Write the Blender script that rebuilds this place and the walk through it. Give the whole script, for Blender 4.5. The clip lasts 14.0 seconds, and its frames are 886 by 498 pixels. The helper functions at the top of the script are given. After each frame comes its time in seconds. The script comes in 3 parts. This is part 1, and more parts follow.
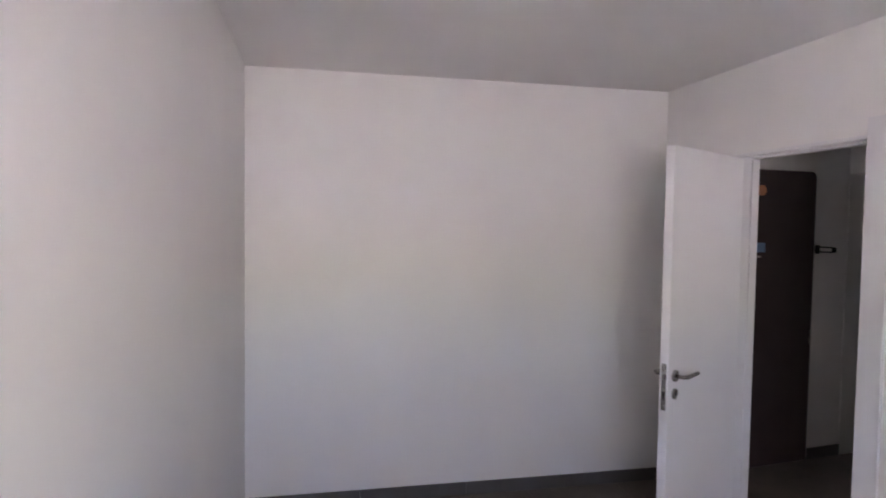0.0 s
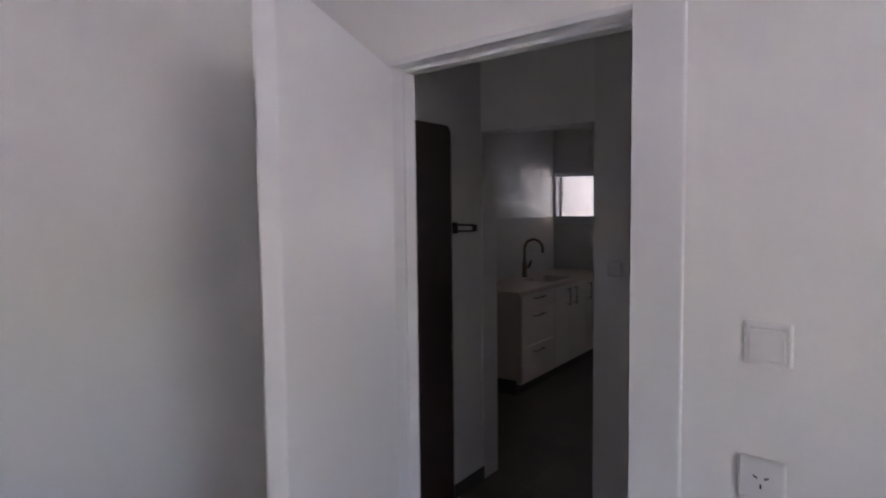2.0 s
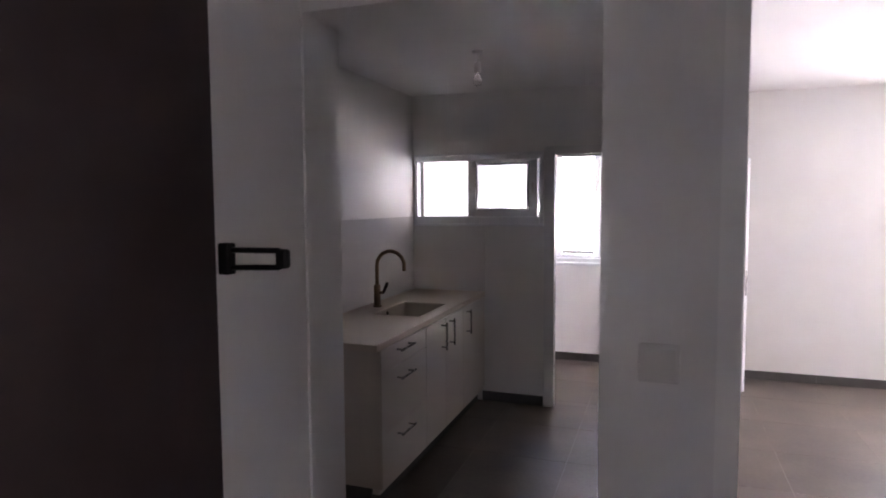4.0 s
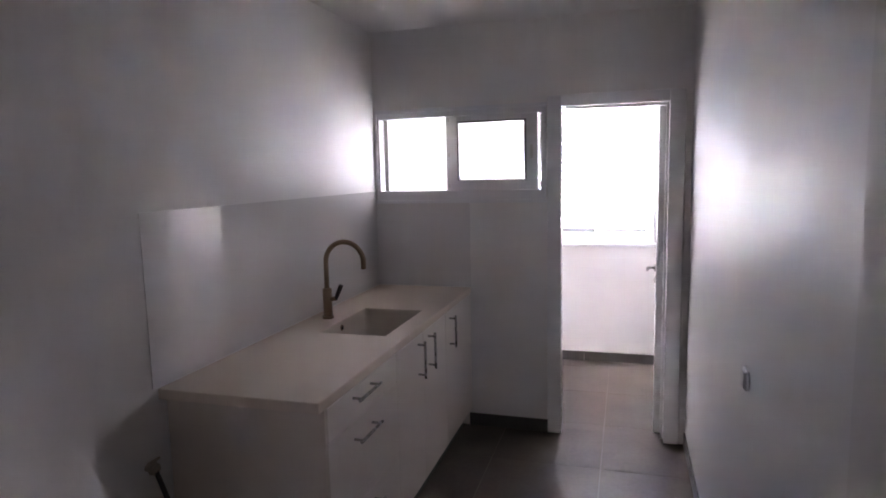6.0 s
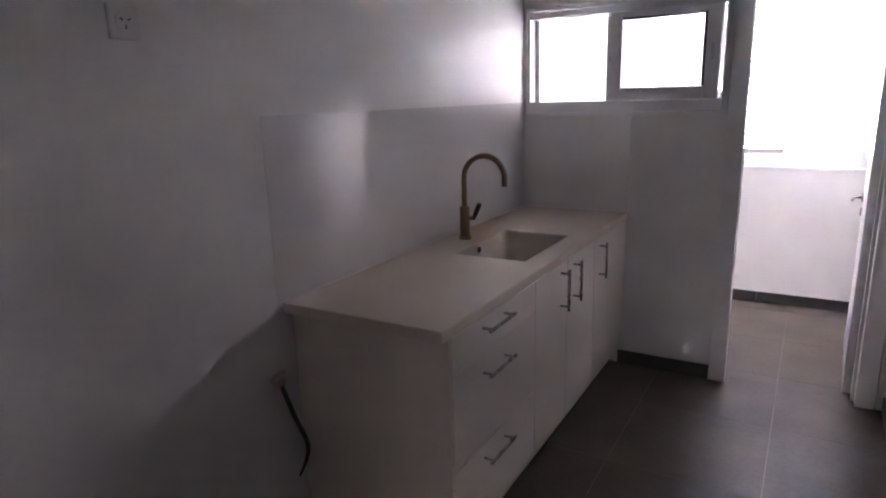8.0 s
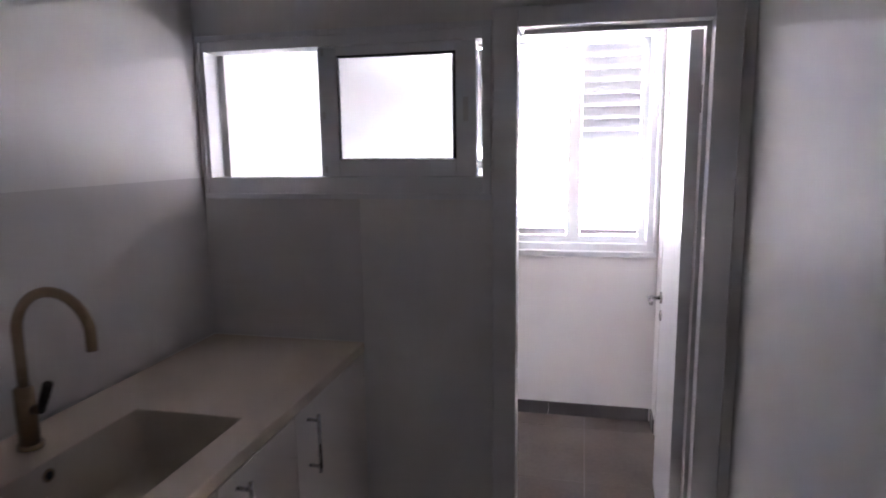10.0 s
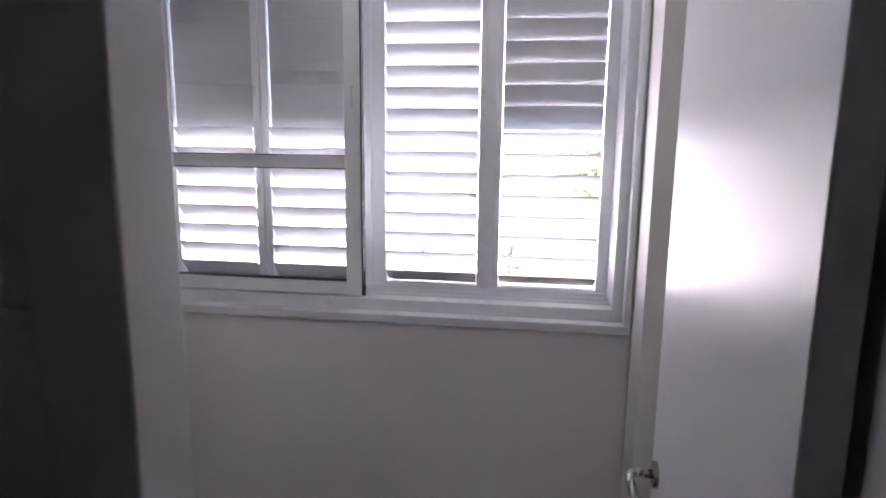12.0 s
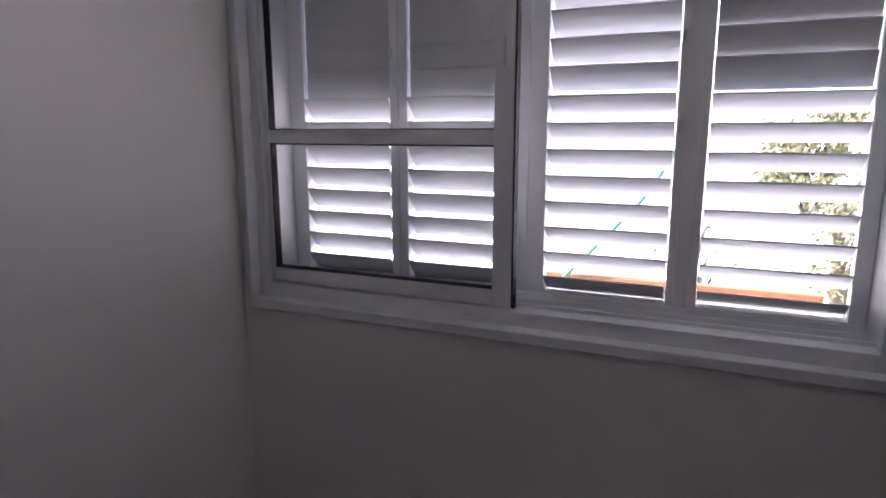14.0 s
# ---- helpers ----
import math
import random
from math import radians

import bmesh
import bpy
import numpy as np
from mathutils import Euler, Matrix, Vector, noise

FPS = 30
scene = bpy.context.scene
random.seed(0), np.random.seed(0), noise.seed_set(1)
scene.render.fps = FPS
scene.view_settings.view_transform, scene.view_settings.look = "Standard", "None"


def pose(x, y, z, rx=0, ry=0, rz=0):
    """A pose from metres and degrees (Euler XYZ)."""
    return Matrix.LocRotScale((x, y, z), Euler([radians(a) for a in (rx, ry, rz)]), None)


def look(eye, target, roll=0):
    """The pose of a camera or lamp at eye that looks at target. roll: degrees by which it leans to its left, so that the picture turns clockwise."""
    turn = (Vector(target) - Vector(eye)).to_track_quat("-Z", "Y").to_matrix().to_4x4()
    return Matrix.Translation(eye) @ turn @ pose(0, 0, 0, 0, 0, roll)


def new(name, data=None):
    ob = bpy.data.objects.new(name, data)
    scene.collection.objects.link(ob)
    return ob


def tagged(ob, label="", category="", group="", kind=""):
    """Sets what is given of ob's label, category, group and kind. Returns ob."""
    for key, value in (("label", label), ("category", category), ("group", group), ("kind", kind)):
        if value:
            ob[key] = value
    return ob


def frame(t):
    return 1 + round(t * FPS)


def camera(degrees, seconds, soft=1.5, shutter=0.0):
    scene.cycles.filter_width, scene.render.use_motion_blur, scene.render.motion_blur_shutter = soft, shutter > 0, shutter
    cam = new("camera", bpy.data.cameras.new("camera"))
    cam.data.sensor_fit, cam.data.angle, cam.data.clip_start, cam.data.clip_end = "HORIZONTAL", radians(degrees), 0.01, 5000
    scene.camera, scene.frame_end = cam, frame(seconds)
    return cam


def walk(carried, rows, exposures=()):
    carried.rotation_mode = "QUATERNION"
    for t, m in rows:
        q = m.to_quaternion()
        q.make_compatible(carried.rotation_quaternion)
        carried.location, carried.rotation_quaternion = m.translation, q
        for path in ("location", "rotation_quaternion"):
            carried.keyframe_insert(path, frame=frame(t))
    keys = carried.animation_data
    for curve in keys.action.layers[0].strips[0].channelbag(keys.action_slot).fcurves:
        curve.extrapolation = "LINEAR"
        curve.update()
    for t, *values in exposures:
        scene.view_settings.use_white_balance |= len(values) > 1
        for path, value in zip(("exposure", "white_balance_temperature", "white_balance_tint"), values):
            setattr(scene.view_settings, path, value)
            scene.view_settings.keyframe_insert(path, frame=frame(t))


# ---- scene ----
cam = camera(71.0, 14.0, soft=1.8, shutter=0.25)
PATH = [
    (0, (4.464, -7.775, 1.677), (2.576, -7.123, 1.585), 0.79),
    (0.5, (4.173, -7.602, 1.646), (2.398, -6.686, 1.534), -0.36),
    (1, (3.780, -7.381, 1.632), (2.247, -6.102, 1.506), -1.85),
    (1.2, (3.618, -7.221, 1.620), (2.163, -5.857, 1.484), -1.88),
    (1.5, (3.408, -7.032, 1.621), (2.033, -5.587, 1.470), -1.39),
    (2, (3.044, -6.646, 1.620), (1.907, -5.006, 1.487), -0.65),
    (2.2, (2.903, -6.458, 1.608), (1.874, -4.750, 1.474), 0.67),
    (2.5, (2.707, -6.170, 1.598), (1.755, -4.414, 1.489), -0.39),
    (2.8, (2.536, -5.932, 1.606), (1.727, -4.107, 1.502), 0.01),
    (3, (2.394, -5.736, 1.612), (1.671, -3.874, 1.508), -0.16),
    (3.2, (2.290, -5.541, 1.602), (1.598, -3.668, 1.493), -0.26),
    (5.3, (1.658, -4.000, 1.643), (1.043, -2.109, 1.424), 0.22),
    (5.5, (1.632, -3.924, 1.645), (1.054, -2.023, 1.422), 0.32),
    (6, (1.548, -3.729, 1.618), (0.984, -1.826, 1.373), -1.28),
    (6.5, (1.577, -3.622, 1.610), (0.765, -1.825, 1.276), -1.85),
    (7, (1.603, -3.607, 1.579), (0.487, -2.001, 1.162), 0.70),
    (7.5, (1.570, -3.535, 1.562), (0.477, -1.972, 0.958), -1.12),
    (8, (1.476, -3.444, 1.544), (0.481, -1.775, 1.072), -1.67),
    (8.5, (1.396, -3.304, 1.622), (0.587, -1.503, 1.302), -2.03),
    (9, (1.385, -2.986, 1.604), (0.688, -1.139, 1.288), -1.62),
    (11.3, (1.433, -0.877, 1.590), (1.253, 1.090, 1.289), 0.14),
    (11.5, (1.442, -0.719, 1.574), (1.262, 1.249, 1.267), 0.36),
    (12, (1.481, -0.431, 1.583), (1.209, 1.520, 1.235), 0.70),
    (12.5, (1.381, -0.189, 1.620), (1.139, 1.757, 1.227), 0.42),
    (13, (1.370, -0.048, 1.603), (0.998, 1.876, 1.200), -0.17),
    (13.5, (1.407, -0.003, 1.550), (0.749, 1.842, 1.148), -0.97),
    (14, (1.399, 0.031, 1.526), (0.615, 1.831, 1.146), -0.11),
]
walk(cam, [(t, look(eye, target, roll)) for t, eye, target, roll in PATH],
     [(0.0, 4.9, 7000, 26), (1.5, 4.7, 6750, 25), (2.3, 4.65, 6650, 24), (3.2, 5.2, 6750, 25), (5.3, 6.62, 6450, 26), (7.0, 6.62, 6500, 26), (9.2, 6.2, 6450, 26),
      (11.3, 4.58, 6500, 26), (12.2, 3.7, 6450, 26), (13.0, 2.92, 6450, 26), (14.0, 2.7, 6500, 26)])

# ---- world, sun, daylight, fill ----
SUN_ELEV, SUN_ROT = radians(50), radians(257)
world = bpy.data.worlds.new("sky")
scene.world = world
world.use_nodes = True
wn = world.node_tree.nodes
sky = wn.new("ShaderNodeTexSky")
sky.sky_type, sky.sun_disc, sky.sun_elevation, sky.sun_rotation = "NISHITA", False, SUN_ELEV, SUN_ROT
wn["Background"].inputs["Strength"].default_value = 0.15
world.node_tree.links.new(sky.outputs["Color"], wn["Background"].inputs["Color"])
sun = new("sun", bpy.data.lights.new("sun", "SUN"))
sun.data.energy, sun.data.angle, sun.data.color = 5.0, radians(0.5), (1.0, 0.95, 0.88)
sun.matrix_world = look((math.sin(SUN_ROT) * 30, math.cos(SUN_ROT) * 30, 30 * math.tan(SUN_ELEV)), (0, 0, 0))


def area_lamp(name, place, target, width, height, watts, color):
    """A rectangular lamp: the sky's light that enters by a window opening, and the added balcony fill."""
    data = bpy.data.lights.new(name, "AREA")
    data.shape, data.size, data.size_y, data.energy, data.color = "RECTANGLE", width, height, watts, color
    ob = new(name, data)
    ob.matrix_world = look(place, target)
    return ob


# The bedroom stands skew to the rest of the flat: its own frame, u along the door wall, v towards the hall.
BED = pose(1.142, -5.119, 0, 0, 0, -7)


def bed(u, v, z):
    return tuple(BED @ Vector((u, v, z)))


area_lamp("bedroom_daylight", bed(4.75, -2.0, 1.53), bed(0.0, -1.1, 1.3), 0.88, 0.42, 0.50, (0.97, 0.965, 0.985))
area_lamp("living_daylight", (4.75, 1.345, 1.43), (4.3, -3, 1.0), 1.4, 1.0, 1.35, (0.98, 0.98, 1.0))
# Added fill strip at the balcony window's head, no real source; lifts the kitchen.
area_lamp("balcony_fill_strip", (1.05, 1.525, 2.231), (1.1, -1.2, 0.9), 1.3, 0.055, 0.105, (0.98, 0.98, 0.98))


# ---- materials ----
def material(name, color, rough=0.5, metal=0.0, vary=0.06, scale=6.0, bump=0.0, fine=120.0, island=0.0, coat=0.0, wear=0.05, shine=0.5):
    m = bpy.data.materials.new(name)
    m.use_nodes = True
    n, l = m.node_tree.nodes, m.node_tree.links
    b = n["Principled BSDF"]
    b.inputs["Metallic"].default_value = metal
    b.inputs["Coat Weight"].default_value = coat
    b.inputs["Specular IOR Level"].default_value = shine
    geo = n.new("ShaderNodeNewGeometry")
    big, small = n.new("ShaderNodeTexNoise"), n.new("ShaderNodeTexNoise")
    big.inputs["Scale"].default_value, big.inputs["Detail"].default_value = scale, 3
    small.inputs["Scale"].default_value, small.inputs["Detail"].default_value = fine, 3
    for t in (big, small):
        l.new(geo.outputs["Position"], t.inputs["Vector"])
    mix = n.new("ShaderNodeMath")
    mix.operation = "MULTIPLY_ADD"
    l.new(small.outputs["Fac"], mix.inputs[0])
    mix.inputs[1].default_value = 0.35
    l.new(big.outputs["Fac"], mix.inputs[2])
    ramp = n.new("ShaderNodeMapRange")
    ramp.inputs["From Min"].default_value, ramp.inputs["From Max"].default_value = 0.0, 1.35
    ramp.inputs["To Min"].default_value, ramp.inputs["To Max"].default_value = 1 - 1.8 * vary, 1 + 1.8 * vary
    l.new(mix.outputs[0], ramp.inputs["Value"])
    value = ramp.outputs["Result"]
    if island:
        info = n.new("ShaderNodeObjectInfo")
        spread = n.new("ShaderNodeMapRange")
        spread.inputs["To Min"].default_value, spread.inputs["To Max"].default_value = 1 - island, 1 + island
        l.new(info.outputs["Random"], spread.inputs["Value"])
        times = n.new("ShaderNodeMath")
        times.operation = "MULTIPLY"
        l.new(value, times.inputs[0])
        l.new(spread.outputs["Result"], times.inputs[1])
        value = times.outputs[0]
    tint = n.new("ShaderNodeVectorMath")
    tint.operation = "SCALE"
    tint.inputs[0].default_value = color
    l.new(value, tint.inputs["Scale"])
    l.new(tint.outputs["Vector"], b.inputs["Base Color"])
    rr = n.new("ShaderNodeMapRange")
    rr.inputs["From Min"].default_value, rr.inputs["From Max"].default_value = 0.0, 1.0
    rr.inputs["To Min"].default_value, rr.inputs["To Max"].default_value = max(rough - wear, 0.02), min(rough + wear, 1)
    l.new(big.outputs["Fac"], rr.inputs["Value"])
    l.new(rr.outputs["Result"], b.inputs["Roughness"])
    if bump:
        bn = n.new("ShaderNodeBump")
        bn.inputs["Strength"].default_value, bn.inputs["Distance"].default_value = bump, 0.002
        l.new(small.outputs["Fac"], bn.inputs["Height"])
        l.new(bn.outputs["Normal"], b.inputs["Normal"])
    return m


def glass_material(name, color, rough):
    m = bpy.data.materials.new(name)
    m.use_nodes = True
    b = m.node_tree.nodes["Principled BSDF"]
    b.inputs["Base Color"].default_value = (*color, 1)
    b.inputs["Roughness"].default_value = rough
    b.inputs["Transmission Weight"].default_value = 1.0
    b.inputs["IOR"].default_value = 1.45
    return m


PAINT = material("white_wall_paint", (0.85, 0.835, 0.815), 0.5, vary=0.035, scale=2.2, bump=0.12, fine=90, wear=0.08)
GLOSS_PAINT = material("white_oil_paint", (0.84, 0.83, 0.815), 0.5, shine=0.22, vary=0.03, scale=2.5, bump=0.35, fine=9, wear=0.1)
MATT_PAINT = material("matt_wall_paint", (0.78, 0.765, 0.75), 0.8, shine=0.3, vary=0.03, scale=2.0, bump=0.15, fine=70)
CEILING = material("white_ceiling_paint", (0.85, 0.835, 0.82), 0.8, vary=0.03, scale=1.6, bump=0.1, fine=80)
DOOR_WHITE = material("white_door_lacquer", (0.80, 0.795, 0.80), 0.31, wear=0.002, shine=0.36, vary=0.015, scale=3, bump=0.04, fine=60)
FRAME_WHITE = material("white_frame_paint", (0.79, 0.785, 0.79), 0.35, vary=0.02, scale=5, bump=0.05, fine=80)
ALU = material("white_aluminium", (0.79, 0.80, 0.82), 0.33, vary=0.02, scale=7, bump=0.02, fine=150)
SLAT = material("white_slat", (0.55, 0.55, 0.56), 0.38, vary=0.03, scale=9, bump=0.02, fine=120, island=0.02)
GASKET = material("black_gasket", (0.02, 0.022, 0.025), 0.6, vary=0.2)
TILE = material("grey_porcelain_tile", (0.122, 0.101, 0.086), 0.4, shine=0.22, vary=0.45, scale=2.6, bump=0.06, fine=45, island=0.07, wear=0.1)
GROUT = material("pale_grout", (0.21, 0.185, 0.165), 0.9, vary=0.4, scale=3.5, fine=30)
SKIRT = material("grey_skirting", (0.10, 0.097, 0.095), 0.4, vary=0.15, scale=6, island=0.06)
WORKTOP = material("cream_stone", (0.71, 0.60, 0.50), 0.36, vary=0.05, scale=5, bump=0.02, fine=300)
SINKMAT = material("cream_sink", (0.66, 0.58, 0.49), 0.4, vary=0.05, scale=8)
CABINET = material("white_cabinet_front", (0.79, 0.725, 0.67), 0.38, vary=0.02, scale=4, bump=0.02, fine=90)
SIDE = material("cream_side_panel", (0.73, 0.645, 0.565), 0.2, vary=0.05, scale=3)
PLINTH = material("dark_plinth", (0.06, 0.057, 0.055), 0.5, vary=0.15)
SPLASH = material("white_splashback", (0.80, 0.78, 0.765), 0.03, shine=1.0, vary=0.015, scale=3, wear=0.01)
STEEL = material("brushed_steel", (0.42, 0.40, 0.385), 0.27, 1.0, vary=0.08, scale=40)
BRASS = material("brushed_bronze", (0.30, 0.22, 0.15), 0.36, 0.9, vary=0.12, scale=30)
BRONZE_DARK = material("dark_bronze", (0.06, 0.05, 0.045), 0.4, 0.6, vary=0.15)
BLACK = material("black_metal", (0.014, 0.013, 0.013), 0.35, 0.5, vary=0.2)
ENTRY = material("dark_brown_door", (0.034, 0.019, 0.019), 0.55, vary=0.25, scale=5, bump=0.08, fine=70)
PLASTIC = material("white_plastic", (0.76, 0.75, 0.74), 0.35, vary=0.02, scale=20)
GREYED = material("grey_painted_plate", (0.66, 0.645, 0.63), 0.5, vary=0.03, scale=20)
HOLE = material("dark_recess", (0.03, 0.028, 0.027), 0.7, vary=0.1)
HOSE = material("black_hose", (0.03, 0.025, 0.022), 0.6, vary=0.2)
BRASS_BRIGHT = material("old_valve_metal", (0.42, 0.37, 0.30), 0.45, 0.7, vary=0.2, scale=60)
BLUE_METAL = material("blue_steel_plate", (0.18, 0.30, 0.48), 0.35, 0.7, vary=0.1)
COPPER = material("copper_ring", (0.45, 0.20, 0.10), 0.4, 0.8, vary=0.1)
WOOD = material("broom_wood", (0.30, 0.19, 0.10), 0.6, vary=0.2, scale=15)
GREEN = material("dark_green_plastic", (0.012, 0.06, 0.045), 0.45, vary=0.15)
BRISTLE = material("dark_bristles", (0.02, 0.03, 0.028), 0.9, vary=0.3, scale=60)
ORANGE = material("orange_bag_film", (0.80, 0.22, 0.07), 0.35, vary=0.12, scale=18, bump=0.3, fine=60)
TERRACOTTA = material("orange_brown_timber", (0.20, 0.085, 0.034), 0.6, vary=0.15, scale=10, bump=0.1)
CONCRETE = material("pale_concrete", (0.70, 0.685, 0.655), 0.8, vary=0.12, scale=0.8, bump=0.2, fine=20)
FACADE = material("pale_render", (0.70, 0.67, 0.62), 0.8, vary=0.06, scale=0.7, bump=0.1, fine=20)
LEAF = material("green_leaves", (0.12, 0.12, 0.05), 0.5, vary=0.5, scale=4, island=0.15)
BARK = material("grey_bark", (0.07, 0.055, 0.042), 0.8, vary=0.3, scale=9, bump=0.4, fine=30)
DRY_LEAF = material("dry_red_leaves", (0.22, 0.06, 0.05), 0.6, vary=0.4, scale=8)
TEAL = material("green_rope", (0.012, 0.12, 0.09), 0.6, vary=0.1)
GLASS_BULB = glass_material("bulb_glass", (0.98, 0.98, 0.97), 0.05)
CLEAR = glass_material("clear_glass", (0.975, 0.985, 0.985), 0.0)
FROST = glass_material("frosted_glass", (0.64, 0.665, 0.66), 0.45)
DARK_PANE = material("dark_window_pane", (0.05, 0.06, 0.07), 0.1, vary=0.1)


# ---- mesh tools ----
def add_box(bm, x0, x1, y0, y1, z0, z1, bevel=0.0):
    v = [bm.verts.new((x, y, z)) for x in (x0, x1) for y in (y0, y1) for z in (z0, z1)]
    faces = [bm.faces.new([v[i] for i in q]) for q in ((0, 1, 3, 2), (4, 6, 7, 5), (0, 4, 5, 1), (2, 3, 7, 6), (0, 2, 6, 4), (1, 5, 7, 3))]
    if bevel:
        edges = list({e for f in faces for e in f.edges})
        bmesh.ops.bevel(bm, geom=edges, offset=bevel, segments=2, affect="EDGES", profile=0.5)


def boxes(*rows, bevel=0.0):
    bm = bmesh.new()
    for r in rows:
        add_box(bm, *r, bevel=bevel)
    return bm


def add_tube(bm, points, radius, seg=12, closed=True):
    """A round bar through points; radius is a number or one a point."""
    pts = [Vector(p) for p in points]
    rings = []
    side = None
    for i, p in enumerate(pts):
        d = (pts[min(i + 1, len(pts) - 1)] - pts[max(i - 1, 0)]).normalized()
        if side is None:
            side = d.orthogonal().normalized()
        side = (side - d * side.dot(d)).normalized()
        up = d.cross(side)
        r = radius[i] if isinstance(radius, (list, tuple)) else radius
        rings.append([bm.verts.new(p + (side * math.cos(a) + up * math.sin(a)) * r) for a in (2 * math.pi * k / seg for k in range(seg))])
    for a, b in zip(rings, rings[1:]):
        for k in range(seg):
            f = bm.faces.new((a[k], a[(k + 1) % seg], b[(k + 1) % seg], b[k]))
            f.smooth = True
    if closed:
        bm.faces.new(rings[0][::-1])
        bm.faces.new(rings[-1])


def tube(points, radius, seg=12):
    bm = bmesh.new()
    add_tube(bm, points, radius, seg)
    return bm


def mesh_of(name, bm, mat):
    bmesh.ops.recalc_face_normals(bm, faces=bm.faces)
    me = bpy.data.meshes.new(name)
    bm.to_mesh(me)
    bm.free()
    if mat:
        me.materials.append(mat)
    return me


def part(name, bm, mat, parent, label=""):
    ob = new(name, mesh_of(name, bm, mat))
    ob.parent = parent
    if label:
        ob["label"] = label
    return ob


def thing(name, label, category, place=None, group="", kind=""):
    """An empty at the base of a thing that holds its parts."""
    ob = new(name)
    if place is not None:
        ob.matrix_world = place
    return tagged(ob, label, category, group, kind)


def solid(name, bm, mat, label="", category="", kind="", place=None, group=""):
    ob = new(name, mesh_of(name, bm, mat))
    if place is not None:
        ob.matrix_world = place
    return tagged(ob, label, category, group, kind)


def wall_mesh(a0, a1, b0, b1, z1, holes, along):
    """A wall from a0 to a1 with thickness b0 to b1 and openings through it: (a, a, z, z)."""
    aa = sorted({a0, a1, *(v for h in holes for v in h[:2])})
    zz = sorted({0.0, z1, *(v for h in holes for v in h[2:])})

    def full(i, k):
        if not (0 <= i < len(aa) - 1 and 0 <= k < len(zz) - 1):
            return False
        a, z = (aa[i] + aa[i + 1]) / 2, (zz[k] + zz[k + 1]) / 2
        return not any(h[0] < a < h[1] and h[2] < z < h[3] for h in holes)

    bm = bmesh.new()

    def face(*pts):
        bm.faces.new([bm.verts.new((a, b, z) if along == "x" else (b, a, z)) for a, b, z in pts])

    for i in range(len(aa) - 1):
        for k in range(len(zz) - 1):
            if not full(i, k):
                continue
            p, q, u, w = aa[i], aa[i + 1], zz[k], zz[k + 1]
            face((p, b0, u), (q, b0, u), (q, b0, w), (p, b0, w))
            face((p, b1, u), (p, b1, w), (q, b1, w), (q, b1, u))
            for di, dk, edge in ((-1, 0, ((p, u), (p, w))), (1, 0, ((q, u), (q, w))), (0, -1, ((p, u), (q, u))), (0, 1, ((p, w), (q, w)))):
                if not full(i + di, k + dk):
                    (ea, ez), (fa, fz) = edge
                    face((ea, b0, ez), (fa, b0, fz), (fa, b1, fz), (ea, b1, ez))
    bmesh.ops.remove_doubles(bm, verts=bm.verts, dist=1e-5)
    return bm


def wall(name, mat, a0, a1, b0, b1, holes=(), along="x", z1=2.70, place=None):
    return solid(name, wall_mesh(a0, a1, b0, b1, z1, holes, along), mat, "smooth plastered wall painted white", "wall", "structure", place)


# ---- structure ----
wall("wall_kitchen_left", PAINT, -3.55, 0.10, -0.15, 0.0, along="y")
wall("wall_balcony_left", PAINT, 0.10, 1.78, -0.15, 0.055, along="y")
wall("wall_kitchen_end", PAINT, 0.0, 1.895, 0.0, 0.10, [(0.010, 1.092, 1.442, 1.997), (1.098, 1.862, 0.0, 2.042)])
wall("wall_kitchen_right", GLOSS_PAINT, -2.777, 0.10, 1.895, 2.07, along="y")
wall("wall_kitchen_right_end", MATT_PAINT, -3.55, -2.777, 1.852, 2.07, along="y")
wall("wall_balcony_right", PAINT, 0.10, 1.535, 1.815, 2.07, [(0.56, 1.355, 0.0, 1.985)], along="y")
wall("wall_balcony_outer", PAINT, 0.055, 2.07, 1.535, 1.78, [(0.095, 1.795, 1.001, 2.266)])
wall("wall_kitchen_front", PAINT, -0.15, 1.178, -3.55, -3.385)
solid("lintel_kitchen", boxes((1.178, 1.852, -3.55, -3.385, 2.052, 2.70)), PAINT, "plastered white beam over the kitchen opening", "lintel", "structure")
wall("wall_living_front", PAINT, 2.07, 5.7, -3.55, -3.45, [(2.113, 2.885, 0.0, 2.06)])
wall("wall_hall_left", PAINT, -5.07, -3.55, 1.03, 1.172, [(-4.788, -3.878, 0.0, 2.045)], along="y")
wall("wall_hall_right", PAINT, -5.62, -3.55, 4.3, 4.42, along="y")
wall("wall_living_left", PAINT, 1.535, 1.60, 2.07, 2.10, along="y")
wall("wall_living_outer", PAINT, 2.07, 5.7, 1.36, 1.535, [(4.03, 5.45, 0.905, 1.95)])
wall("wall_living_right", PAINT, -3.45, 1.56, 5.7, 5.82, along="y")
wall("wall_bedroom_door", PAINT, 0.0, 4.82, 0.0, 0.09, [(0.680, 1.575, 0.0, 2.05)], place=BED)
wall("wall_bedroom_left", PAINT, -2.71, 0.0, -0.12, 0.0, along="y", place=BED)
wall("wall_bedroom_back", PAINT, 0.0, 4.82, -2.71, -2.59, place=BED)
wall("wall_bedroom_window", PAINT, -2.59, 0.0, 4.7, 4.82, [(-2.45, -1.55, 1.30, 1.75)], along="y", place=BED)


def ceiling(name, rows, place=None):
    solid(name, boxes(*rows), CEILING, "flat plastered ceiling painted white", "ceiling", "structure", place)


